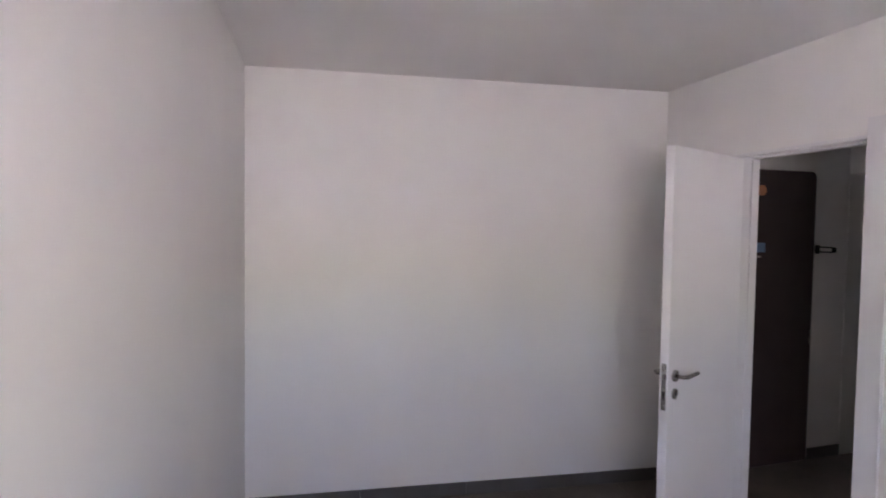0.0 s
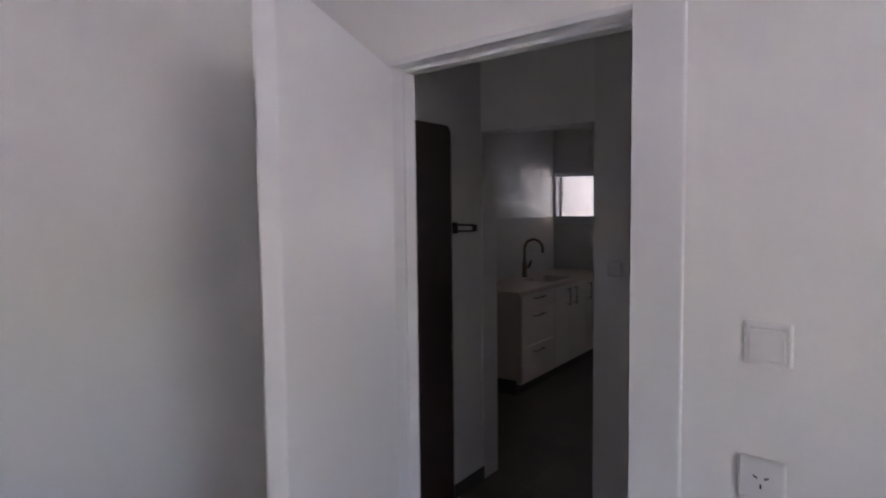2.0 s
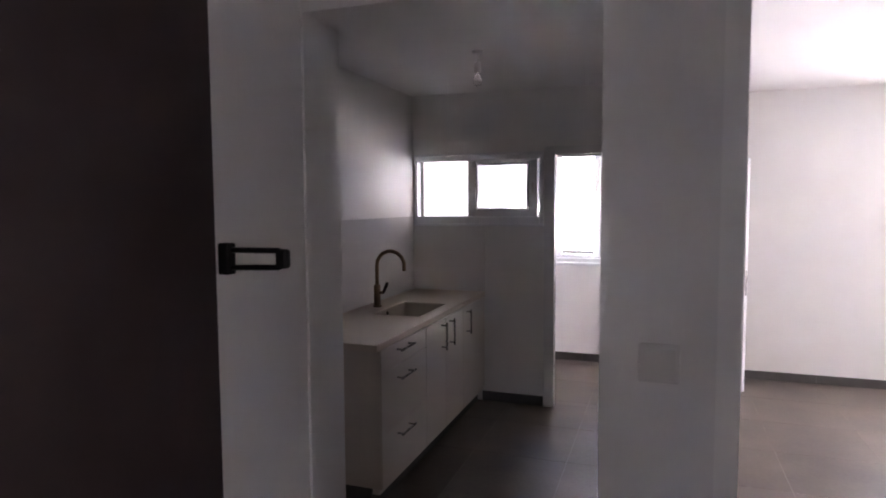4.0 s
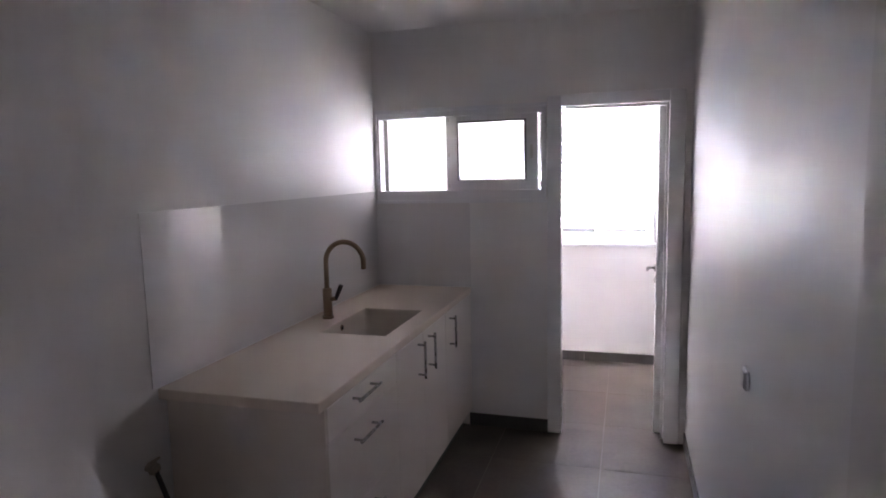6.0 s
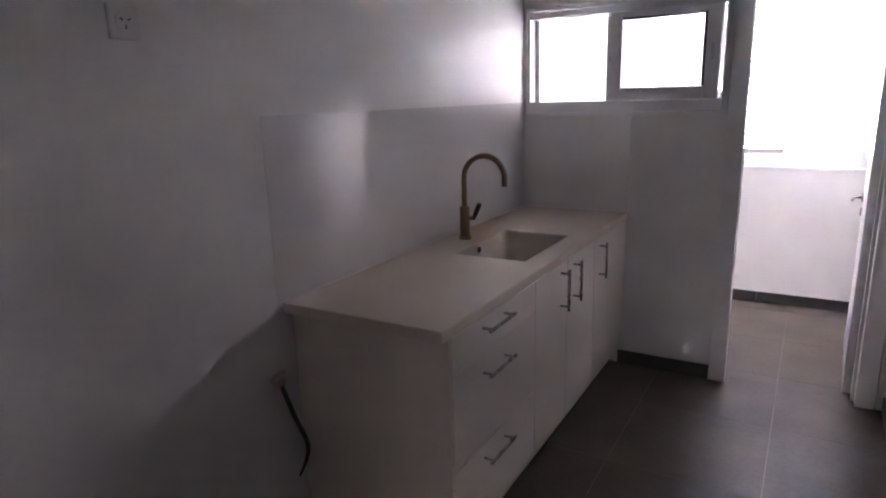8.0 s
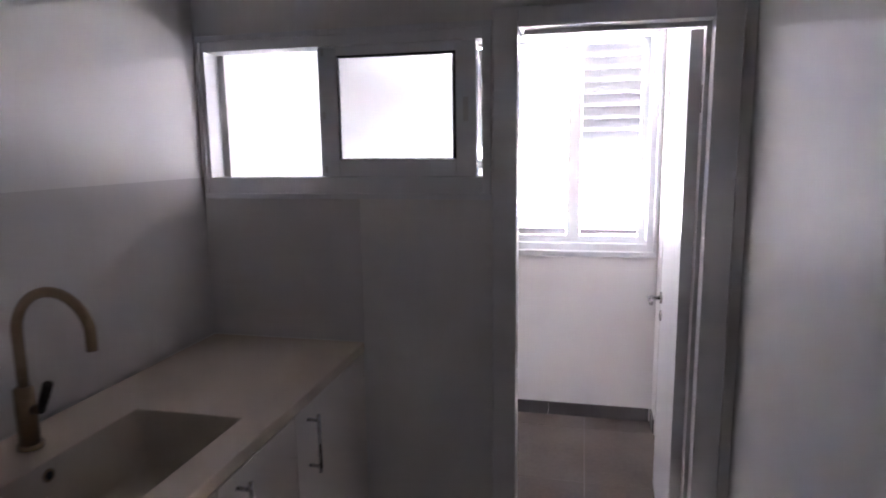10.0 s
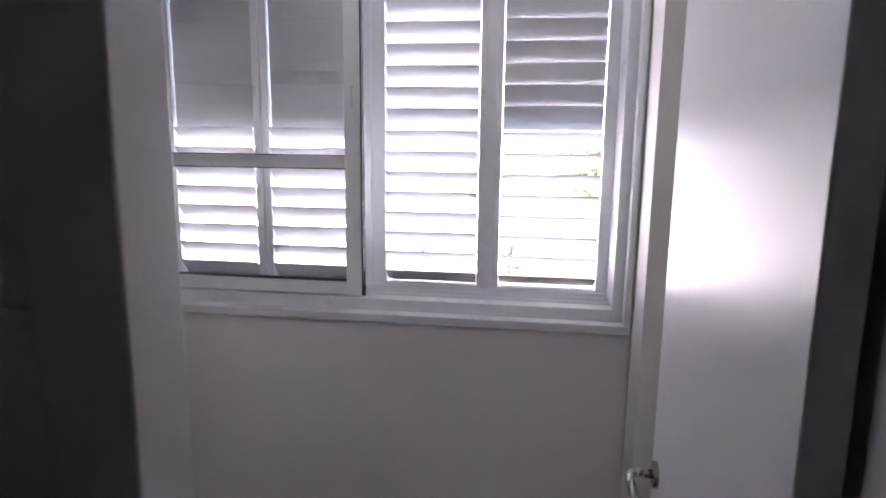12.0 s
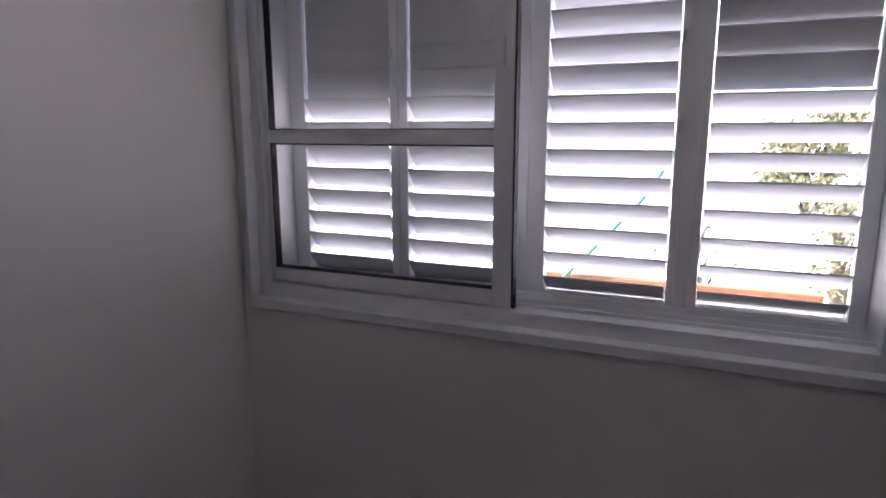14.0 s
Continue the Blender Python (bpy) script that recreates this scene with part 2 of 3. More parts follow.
ceiling("ceiling_kitchen", [(0.0, 1.895, -2.777, 0.0, 2.49, 2.70), (0.0, 1.852, -3.385, -2.777, 2.49, 2.70)])
ceiling("ceiling_balcony", [(0.055, 1.815, 0.10, 1.535, 2.48, 2.70)])
ceiling("ceiling_hall", [(1.172, 4.3, -5.04, -3.55, 2.52, 2.70)])
ceiling("ceiling_hall_end", [(0.03, 3.3, 0.09, 0.45, 2.523, 2.70)], BED)
ceiling("ceiling_living", [(2.07, 5.7, -3.45, 1.36, 2.585, 2.70)])
ceiling("ceiling_bedroom", [(0.0, 4.7, -2.59, 0.0, 2.515, 2.70)], BED)
solid("roof", boxes((-0.4, 6.2, -9.6, 2.0, 2.705, 2.9)), CONCRETE, "flat concrete roof slab over the flat", "roof", "structure")


# ---- floor: square tiles in pale grout ----
def clip(poly, nx, ny, d):
    """The part of a polygon where nx * x + ny * y <= d."""
    out = []
    for (ax, ay), (bx, by) in zip(poly, poly[1:] + poly[:1]):
        a, b = nx * ax + ny * ay - d, nx * bx + ny * by - d
        if a <= 0:
            out.append((ax, ay))
        if (a < 0 < b) or (b < 0 < a):
            s = a / (a - b)
            out.append((ax + (bx - ax) * s, ay + (by - ay) * s))
    return out


def tiled_floor(name, planes, bounds, origin, size, place=None):
    """planes: half planes that bound the room; tiles are pieces under one grout bed."""
    x0, x1, y0, y1 = bounds
    base = [(x0, y0), (x1, y0), (x1, y1), (x0, y1)]
    for p in planes:
        base = clip(base, *p)
    bm = bmesh.new()
    low = [bm.verts.new((x, y, -0.12)) for x, y in base]
    top = [bm.verts.new((x, y, -0.0009)) for x, y in base]
    bm.faces.new(low[::-1]), bm.faces.new(top)
    for k in range(len(base)):
        j = (k + 1) % len(base)
        bm.faces.new((low[k], low[j], top[j], top[k]))
    floor = solid(name, bm, GROUT, "matt grey porcelain floor tiles with pale joints", "floor", "structure", place)
    shared = {}
    for i in range(math.floor((x0 - origin[0]) / size), math.ceil((x1 - origin[0]) / size)):
        for j in range(math.floor((y0 - origin[1]) / size), math.ceil((y1 - origin[1]) / size)):
            cx, cy, h = origin[0] + (i + 0.5) * size, origin[1] + (j + 0.5) * size, size / 2 - 0.0022
            poly = [(cx - h, cy - h), (cx + h, cy - h), (cx + h, cy + h), (cx - h, cy + h)]
            for p in [*planes, (-1, 0, -x0), (1, 0, x1), (0, -1, -y0), (0, 1, y1)]:
                poly = clip(poly, *p) if len(poly) > 2 else []
            if len(poly) < 3:
                continue
            local = tuple((round(x - cx, 4), round(y - cy, 4)) for x, y in poly)
            if local not in shared:
                b = bmesh.new()
                mx, my = sum(p[0] for p in local) / len(local), sum(p[1] for p in local) / len(local)
                up = [b.verts.new((x + (mx - x) * 0.002, y + (my - y) * 0.002, 0.0)) for x, y in local]
                dn = [b.verts.new((x, y, -0.0006)) for x, y in local]
                bt = [b.verts.new((x, y, -0.010)) for x, y in local]
                b.faces.new(up)
                for k in range(len(local)):
                    q = (k + 1) % len(local)
                    b.faces.new((dn[k], dn[q], up[q], up[k]))
                    b.faces.new((bt[k], bt[q], dn[q], dn[k]))
                shared[local] = mesh_of("tile", b, TILE)
            t = new("tile", shared[local])
            t.parent = floor
            t.location = (cx, cy, random.uniform(-0.0002, 0.0002))


# ---- skirting ----
def skirting(name, length, start, heading, place=None, height=0.08):
    """Tile skirting along a wall: laid from start towards heading (degrees), its back on the wall to the left of the run."""
    m = (place or Matrix()) @ pose(start[0], start[1], 0, 0, 0, heading)
    base = thing(name, "grey porcelain skirting along a white wall", "skirting", m, kind="structure")
    n = max(1, round(length / 0.6))
    step = length / n
    me = mesh_of("skirting_tile", boxes((0.0006, step - 0.0006, -0.009, 0.0, 0.001, height), bevel=0.0012), SKIRT)
    for k in range(n):
        ob = new("skirting_tile", me)
        ob.parent = base
        ob.location = (k * step, 0, 0)


skirting("baseboard_kitchen_end", 0.50, (0.60, 0.0), 0)
skirting("baseboard_kitchen_left", 1.385, (0.0, -3.38), 90)
skirting("baseboard_kitchen_right", 2.74, (1.895, -0.02), -90)
skirting("baseboard_kitchen_right_end", 0.75, (1.852, -2.79), -90)
skirting("baseboard_balcony_outer", 1.74, (0.06, 1.535), 0)
skirting("baseboard_balcony_left", 1.37, (0.055, 0.15), 90)
skirting("baseboard_balcony_right", 0.15, (1.815, 1.53), -90)
skirting("baseboard_living_outer", 3.58, (2.08, 1.36), 0)
skirting("baseboard_living_left", 4.0, (2.07, -3.45), 90)
skirting("baseboard_hall_left", 0.31, (1.172, -3.86), 90)
skirting("baseboard_hall_corner", 0.23, (1.172, -5.03), 90)
skirting("baseboard_bedroom_left", 2.57, (0.0, -2.58), 90, BED)
skirting("baseboard_bedroom_door", 0.62, (0.01, 0.0), 0, BED)
skirting("baseboard_bedroom_door_end", 3.05, (1.60, 0.0), 0, BED)
skirting("baseboard_bedroom_back", 4.6, (4.68, -2.59), 180, BED)


# ---- doors ----
def lever_set(parent, x, z, y_face, out, toward, low=0.082):
    """Lever on its rose and a key rose on a face at y_face; out: +1 or -1; toward: way of the lever in x."""
    part("handle_rose", tube([(x, y_face, z), (x, y_face + 0.009 * out, z)], 0.026, 20), STEEL, parent)
    part("lever", tube([(x, y_face + 0.006 * out, z), (x, y_face + 0.045 * out, z), (x + 0.012 * toward, y_face + 0.055 * out, z),
                        (x + 0.125 * toward, y_face + 0.053 * out, z + 0.002)], [0.009, 0.009, 0.0095, 0.0085], 12), STEEL, parent, "brushed steel lever handle")
    rose = part("key_rose", tube([(x, y_face, z - low), (x, y_face + 0.008 * out, z - low)], 0.024, 20), STEEL, parent)
    part("keyhole", boxes((x - 0.003, x + 0.003, y_face + 0.0075 * out - 0.0015, y_face + 0.0075 * out + 0.0015, z - low - 0.011, z - low + 0.009)), HOLE, rose)


def door_leaf(name, label, width, height, place, handle_z=1.0):
    """A flush leaf, hinged at its origin, 40 mm thick on +y, with levers on both faces and a lock plate on its edge."""
    d = thing(name, label, "door", place, kind="structure")
    part("leaf", boxes((0.0, width, 0.0, 0.04, 0.008, height), bevel=0.002), DOOR_WHITE, d)
    lever_set(d, width - 0.06, handle_z, 0.04, 1, -1)
    lever_set(d, width - 0.06, handle_z, 0.0, -1, -1)
    plate = part("lock_plate", boxes((width, width + 0.002, 0.009, 0.031, handle_z - 0.15, handle_z + 0.06)), STEEL, d, "steel lock plate")
    part("latch", boxes((width + 0.001, width + 0.010, 0.013, 0.027, handle_z - 0.015, handle_z + 0.012), bevel=0.002), STEEL, plate)
    part("bolt", boxes((width + 0.001, width + 0.004, 0.014, 0.026, handle_z - 0.10, handle_z - 0.065)), HOLE, plate)
    for z in (0.25, height - 0.22):
        part("hinge", tube([(-0.004, -0.006, z - 0.045), (-0.004, -0.006, z + 0.045)], 0.007, 10), STEEL, d)
    return d


def door_frame(name, a0, a1, y0, y1, head, face, place, cap=0.09, shallow=0.0):
    """Lining and casing of an opening from a0 to a1 through a wall from y0 to y1."""
    f = thing(name, "white painted door frame with flat casing", "door frame", place, kind="structure")
    for s, a in ((-1, a0), (1, a1)):
        lo, hi = sorted((a, a + s * face))
        part("jamb", boxes((lo, hi, y0 - 0.012, shallow if shallow and s < 0 else y1 + 0.012, 0.0, head + cap), bevel=0.003), FRAME_WHITE, f)
        if not (shallow and s < 0):
            part("stop", boxes((a - (0.0 if s < 0 else 0.014), a + (0.014 if s < 0 else 0.0), y0 + 0.05, y0 + 0.075, 0.0, head)), FRAME_WHITE, f)
    part("head", boxes((a0, a1, y0 - 0.012, y1 + 0.012, head, head + cap), bevel=0.003), FRAME_WHITE, f)
    part("head_stop", boxes((a0 + 0.014, a1 - 0.014, y0 + 0.05, y0 + 0.075, head - 0.014, head)), FRAME_WHITE, f)
    return f


bf = thing("door_frame_bedroom", "white painted door frame with flat casing", "door frame", BED, kind="structure")
part("jamb", boxes((0.672, 0.727, -0.004, 0.102, 0.0, 2.05), bevel=0.003), FRAME_WHITE, bf)
part("jamb", boxes((1.482, 1.595, -0.012, 0.102, 0.0, 2.12), bevel=0.003), FRAME_WHITE, bf)
part("stop", boxes((0.727, 0.737, 0.050, 0.095, 0.0, 2.022), bevel=0.003), FRAME_WHITE, bf)
part("stop", boxes((1.466, 1.482, 0.050, 0.095, 0.0, 2.022), bevel=0.003), FRAME_WHITE, bf)
part("head", boxes((0.727, 1.482, -0.004, 0.102, 2.034, 2.052), bevel=0.003), FRAME_WHITE, bf)
part("head_stop", boxes((0.737, 1.466, 0.050, 0.095, 2.022, 2.034), bevel=0.003), FRAME_WHITE, bf)
door_leaf("door_1", "white flush door standing open into the bedroom", 0.779, 2.022, BED @ pose(0.712, -0.030, 0, 0, 0, -58.3), 0.99)
balcony_frame = door_frame("door_frame_balcony", 1.18, 1.775, 0.0, 0.10, 1.982, 0.082, None, cap=0.065, shallow=0.065)
door_leaf("door_2", "white flush door open against the balcony wall", 0.70, 1.97, pose(1.764, 0.118, 0, 0, 0, 87.6), 0.93)
for z in (0.25, 1.74):
    part("hinge_plate", boxes((1.768, 1.7765, 0.085, 0.108, z - 0.045, z + 0.045)), STEEL, balcony_frame)
part("strike_plate", boxes((1.179, 1.182, 0.012, 0.032, 0.83, 0.99)), STEEL, balcony_frame)
door_leaf("door_3", "white flush door standing ajar into the living room", 0.70, 1.97, pose(2.055, 1.27, 0, 0, 0, -36), 0.98)


# ---- entrance door ----
def rounded_plate(y0, y1, z0, z1, x0, x1, r):
    """An upright plate whose two upper corners are round."""
    bm = bmesh.new()
    line = [(y0, z0), (y1, z0)]
    line += [(y1 - r + r * math.cos(a), z1 - r + r * math.sin(a)) for a in (math.pi / 2 * k / 6 for k in range(7))]
    line += [(y0 + r - r * math.sin(a), z1 - r + r * math.cos(a)) for a in (math.pi / 2 * k / 6 for k in range(7))]
    front = [bm.verts.new((x1, y, z)) for y, z in line]
    back = [bm.verts.new((x0, y, z)) for y, z in line]
    bm.faces.new(front), bm.faces.new(back[::-1])
    for k in range(len(line)):
        j = (k + 1) % len(line)
        bm.faces.new((front[k], back[k], back[j], front[j]))
    return bm


entry = thing("door_4", "dark brown closed entrance door with rounded top corners", "door", kind="structure")
part("leaf", rounded_plate(-4.803, -3.870, 0.001, 2.052, 1.105, 1.178, 0.045), ENTRY, entry)
part("backing", boxes((1.04, 1.10, -4.783, -3.883, 0.0, 2.04)), ENTRY, entry)
part("lock_cover", boxes((1.178, 1.188, -4.458, -4.323, 1.49, 1.555), bevel=0.003), BLUE_METAL, entry, "blue steel lock cover")
part("keyhole", boxes((1.178, 1.182, -4.388, -4.353, 1.455, 1.466)), STEEL, entry)
part("viewer_ring", tube([(1.178, -4.363, 1.91), (1.186, -4.363, 1.91)], 0.036, 20), COPPER, entry, "copper coloured ring")
part("latch_plate", boxes((1.178, 1.183, -3.890, -3.874, 0.84, 0.94)), STEEL, entry)
guard = thing("door_guard", "black steel swing-bar guard standing out beside the dark entrance door", "door guard")
part("bar", tube([(1.185, -3.846, 1.526), (1.285, -3.824, 1.525), (1.296, -3.822, 1.521), (1.301, -3.821, 1.509), (1.296, -3.822, 1.497), (1.285, -3.824, 1.493), (1.185, -3.846, 1.492)], 0.0055, 8), BLACK, guard)
part("hinge_block", boxes((1.172, 1.196, -3.858, -3.834, 1.479, 1.539), bevel=0.003), BLACK, guard)
part("bar_end", boxes((1.280, 1.306, -3.831, -3.813, 1.491, 1.528), bevel=0.006), BLACK, guard)


# ---- switches and sockets ----
def wall_plate(name, label, category, place, size=0.08, kind="switch", mat=PLASTIC):
    """A plate whose face looks along local -y, its middle at the origin."""
    p = thing(name, label, category, place)
    h = size / 2
    part("plate", boxes((-h, h, -0.0125, 0.0, -h, h), bevel=0.0055), mat, p)
    if kind == "switch":
        part("rocker", boxes((-h * 0.76, h * 0.76, -0.0165, -0.012, -h * 0.76, h * 0.62), bevel=0.003), mat, p)
        part("label_slot", boxes((-h * 0.76, h * 0.76, -0.0135, -0.012, h * 0.66, h * 0.74)), GREYED, p)
    elif kind == "socket":
        well = part("well", tube([(0, -0.0115, 0), (0, -0.0150, 0)], h * 0.60, 24), mat, p)
        for a in (90, 210, 330):
            slot = part("pin_slot", boxes((-0.0017, 0.0017, -0.0155, -0.0145, -h * 0.38, -h * 0.16)), HOLE, well)
            slot.matrix_local = pose(0, 0, 0, 0, a - 90, 0)
    elif kind == "blank":
        part("cover", boxes((-h * 0.84, h * 0.84, -0.0155, -0.012, -h * 0.84, h * 0.84), bevel=0.003), mat, p)
    return p


wall_plate("light_switch", "white square light switch on the bedroom wall", "light switch", BED @ pose(1.759, 0, 1.355), 0.085)
wall_plate("power_socket", "white square three-pin socket below the bedroom switch", "socket", BED @ pose(1.753, 0, 1.089), 0.085, "socket")
wall_plate("blank_plate", "pale blank cover plate on the wall end between rooms", "cover plate", pose(1.967, -3.55, 1.298), 0.078, "blank", GREYED)
wall_plate("power_socket", "white three-pin socket high on the kitchen wall", "socket", pose(0, -2.46, 1.745, 0, 0, 90), 0.085, "socket")
wall_plate("aerial_socket", "small white socket low on the glossy kitchen wall", "socket", pose(1.895, -1.80, 1.0, 0, 0, -90), 0.06, "blank")

# ---- kitchen counter ----
Y0, YP, Y1, YA, YB, YC = -2.03, -1.99, 0.0, -1.328, -0.965, -0.58
SX0, SX1, SY0, SY1 = 0.205, 0.525, -1.215, -0.695
worktop = thing("worktop", "cream stone worktop with an inset sink cut-out", "worktop")
bm = wall_mesh(0.007, 0.622, 0.862, 0.90, Y1 - 0.007 - Y0, [(SX0, SX1, SY0 - Y0, SY1 - Y0)], "x")
for v in bm.verts:
    v.co = (v.co.x, Y0 + v.co.z, v.co.y)
bmesh.ops.recalc_face_normals(bm, faces=bm.faces)
bmesh.ops.bevel(bm, geom=[e for e in bm.edges if e.calc_face_angle(0.0) > 1.0], offset=0.004, segments=2, affect="EDGES", profile=0.5)
part("slab", bm, WORKTOP, worktop)


def sink_bowl():
    bm = bmesh.new()
    rim = [(SX0, SY0), (SX1, SY0), (SX1, SY1), (SX0, SY1)]

    def ring(inset, z, r, seg=5):
        pts = []
        for (x, y), (sx, sy), a0 in zip(rim, ((1, 1), (-1, 1), (-1, -1), (1, -1)), (180, 270, 0, 90)):
            cx, cy = x + sx * (inset + r), y + sy * (inset + r)
            for k in range(seg + 1):
                a = radians(a0 + 90 * k / seg)
                pts.append(bm.verts.new((cx + r * math.cos(a), cy + r * math.sin(a), z)))
        return pts

    loops = [ring(0.0, 0.898, 0.012), ring(0.004, 0.885, 0.02), ring(0.012, 0.74, 0.03), ring(0.03, 0.715, 0.04), ring(0.11, 0.708, 0.03)]
    for a, b in zip(loops, loops[1:]):
        for k in range(len(a)):
            j = (k + 1) % len(a)
            bm.faces.new((a[k], a[j], b[j], b[k])).smooth = True
    bm.faces.new(loops[-1])
    return bm


sink = thing("sink", "cream composite sink set into the worktop", "sink")
part("bowl", sink_bowl(), SINKMAT, sink)
part("drain", tube([(0.365, -0.95, 0.7085), (0.365, -0.95, 0.712)], 0.045, 24), STEEL, sink, "steel drain cover")
over = part("overflow", tube([(0.206, -1.0, 0.868), (0.2125, -1.0, 0.868)], 0.016, 18), BRASS, sink, "bronze overflow ring")
part("overflow_hole", tube([(0.212, -1.0, 0.868), (0.214, -1.0, 0.868)], 0.010, 16), HOLE, over)

tap = thing("kitchen_tap", "brushed bronze gooseneck tap with a side lever", "tap", pose(0.11, -0.945, 0.9))
part("base_ring", tube([(0, 0, 0), (0, 0, 0.012)], 0.029, 24), BRASS, tap)
part("body", tube([(0, 0, 0.012), (0, 0, 0.15), (0, 0, 0.155)], [0.023, 0.023, 0.016], 20), BRASS, tap)
R = 0.103
part("spout", tube([(0, 0, 0.15), (0, 0, 0.22), (0, 0, 0.285)] + [(R - R * math.cos(a), 0, 0.285 + R * math.sin(a)) for a in (radians(12 * k) for k in range(1, 15))]
                   + [(2 * R - 0.002, 0, 0.255)], 0.0125, 14), BRASS, tap)
lever = part("lever", tube([(0.018, 0, 0.098), (0.052, -0.006, 0.104)], 0.011, 12), BRASS, tap)
part("lever_grip", tube([(0.048, -0.006, 0.098), (0.066, -0.009, 0.135), (0.084, -0.012, 0.172)], [0.009, 0.011, 0.011], 12), BRONZE_DARK, lever, "dark lever grip")


def bar_handle(parent, y, z, length, upright):
    """A steel bar on two posts on the front at x = 0.622."""
    h = length / 2
    ends = [(0.655, y, z - h), (0.655, y, z + h)] if upright else [(0.655, y - h, z), (0.655, y + h, z)]
    handle = part("handle", tube(ends, 0.006, 12), STEEL, parent, "brushed steel bar handle")
    for s in (-1, 1):
        p = (y, z + s * h * 0.8) if upright else (y + s * h * 0.8, z)
        part("post", tube([(0.619, *p), (0.655, *p)], 0.005, 10), STEEL, handle)


def cabinet(name, label, y0, y1):
    c = thing(name, label, "kitchen cabinet", group="kitchen base units")
    part("carcass", boxes(
        (0.010, 0.600, y0 + 0.001, y0 + 0.017, 0.09, 0.858), (0.010, 0.600, y1 - 0.017, y1 - 0.001, 0.09, 0.858),
        (0.010, 0.600, y0 + 0.017, y1 - 0.017, 0.09, 0.106), (0.010, 0.018, y0 + 0.017, y1 - 0.017, 0.106, 0.858)), CABINET, c)
    part("plinth", boxes((0.545, 0.560, y0 + 0.001, y1 - 0.001, 0.0, 0.0895)), PLINTH, c, "dark grey plinth")
    return c


drawers = cabinet("drawer_cabinet", "white base unit with three drawers and steel bar handles", YP + 0.02, YA)
for z0, z1, hz in ((0.738, 0.857, 0.823), (0.412, 0.733, 0.668), (0.116, 0.408, 0.356)):
    d = part("drawer_front", boxes((0.601, 0.619, YP + 0.021, YA - 0.002, z0, z1), bevel=0.0015), CABINET, drawers)
    bar_handle(d, -1.69, hz, 0.20, False)
double = cabinet("double_door_cabinet", "white base unit with two doors under the sink", YA, YC)
for y0, y1, hy in ((YA, YB, -1.045), (YB, YC, -0.886)):
    d = part("door", boxes((0.601, 0.619, y0 + 0.0015, y1 - 0.0015, 0.116, 0.857), bevel=0.0015), CABINET, double)
    bar_handle(d, hy, 0.746, 0.18, True)
single = cabinet("single_door_cabinet", "narrow white base unit with one door in the corner", YC, Y1 - 0.008)
d = part("door", boxes((0.601, 0.619, YC + 0.0015, Y1 - 0.01, 0.116, 0.857), bevel=0.0015), CABINET, single)
bar_handle(d, -0.50, 0.745, 0.18, True)
end_panel = thing("end_panel", "cream end panel closing the row of base units", "end panel")
part("panel", boxes((0.008, 0.619, YP, YP + 0.019, 0.130, 0.861), bevel=0.001), SIDE, end_panel)
part("plinth", boxes((0.0005, 0.560, YP + 0.003, YP + 0.019, 0.0, 0.129)), PLINTH, end_panel, "dark grey plinth")
solid("splashback", boxes((0.0, 0.003, -2.045, 0.0, 0.902, 1.505)), SPLASH, "glossy white splashback panel behind the worktop", "splashback")
solid("splashback", boxes((0.0035, 0.62, -0.003, 0.0, 0.902, 1.436)), SPLASH, "glossy white splashback panel under the kitchen window", "splashback")

# ---- gas valve and hose ----
gas = thing("gas_valve", "old wall gas valve with a loose black hose", "gas valve")
part("pipe", tube([(0.0, -2.10, 0.645), (0.045, -2.10, 0.645)], 0.011, 14), BRASS_BRIGHT, gas)
part("nut", tube([(0.022, -2.10, 0.645), (0.042, -2.10, 0.645)], 0.021, 6), BRASS_BRIGHT, gas)
part("tap_key", boxes((0.03, 0.038, -2.128, -2.075, 0.672, 0.680), bevel=0.002), BRASS_BRIGHT, gas)
part("stem", tube([(0.034, -2.10, 0.648), (0.034, -2.10, 0.676)], 0.007, 10), BRASS_BRIGHT, gas)
part("hose", tube([(0.040, -2.102, 0.638), (0.046, -2.088, 0.585), (0.050, -2.062, 0.50), (0.053, -2.030, 0.42), (0.053, -2.018, 0.38), (0.052, -2.018, 0.35), (0.050, -2.036, 0.315), (0.048, -2.064, 0.282)],
                  [0.008, 0.0085, 0.0085, 0.0085, 0.008, 0.0075, 0.006, 0.004], 10), HOSE, gas, "limp black hose")


# ---- bare bulbs ----
def bare_bulb(name, label, x, y, top, z):
    b = thing(name, label, "ceiling lamp", pose(x, y, z))
    h = top - z
    part("ceiling_rose", tube([(0, 0, h), (0, 0, h - 0.018)], [0.035, 0.028], 20), PLASTIC, b)
    part("cord", tube([(0, 0, h - 0.015), (0.002, 0, h * 0.6), (0, 0, 0.125)], 0.003, 8), PLASTIC, b)
    part("socket", tube([(0, 0, 0.125), (0, 0, 0.12), (0, 0, 0.07), (0, 0, 0.062)], [0.010, 0.019, 0.020, 0.017], 16), GREYED, b)
    prof = [(0.013, 0.062), (0.015, 0.05), (0.024, 0.034), (0.028, 0.02), (0.026, 0.006), (0.017, -0.006), (0.004, -0.011)]
    part("bulb", tube([(0, 0, q) for _, q in prof], [r for r, _ in prof], 20), GLASS_BULB, b)
    return b


bare_bulb("hanging_bulb", "bare bulb hanging on a cord from the kitchen ceiling", 0.94, -1.30, 2.49, 2.30)
bare_bulb("hanging_bulb", "bare bulb hanging on a cord from the living room ceiling", 3.62, -1.0, 2.585, 2.24)

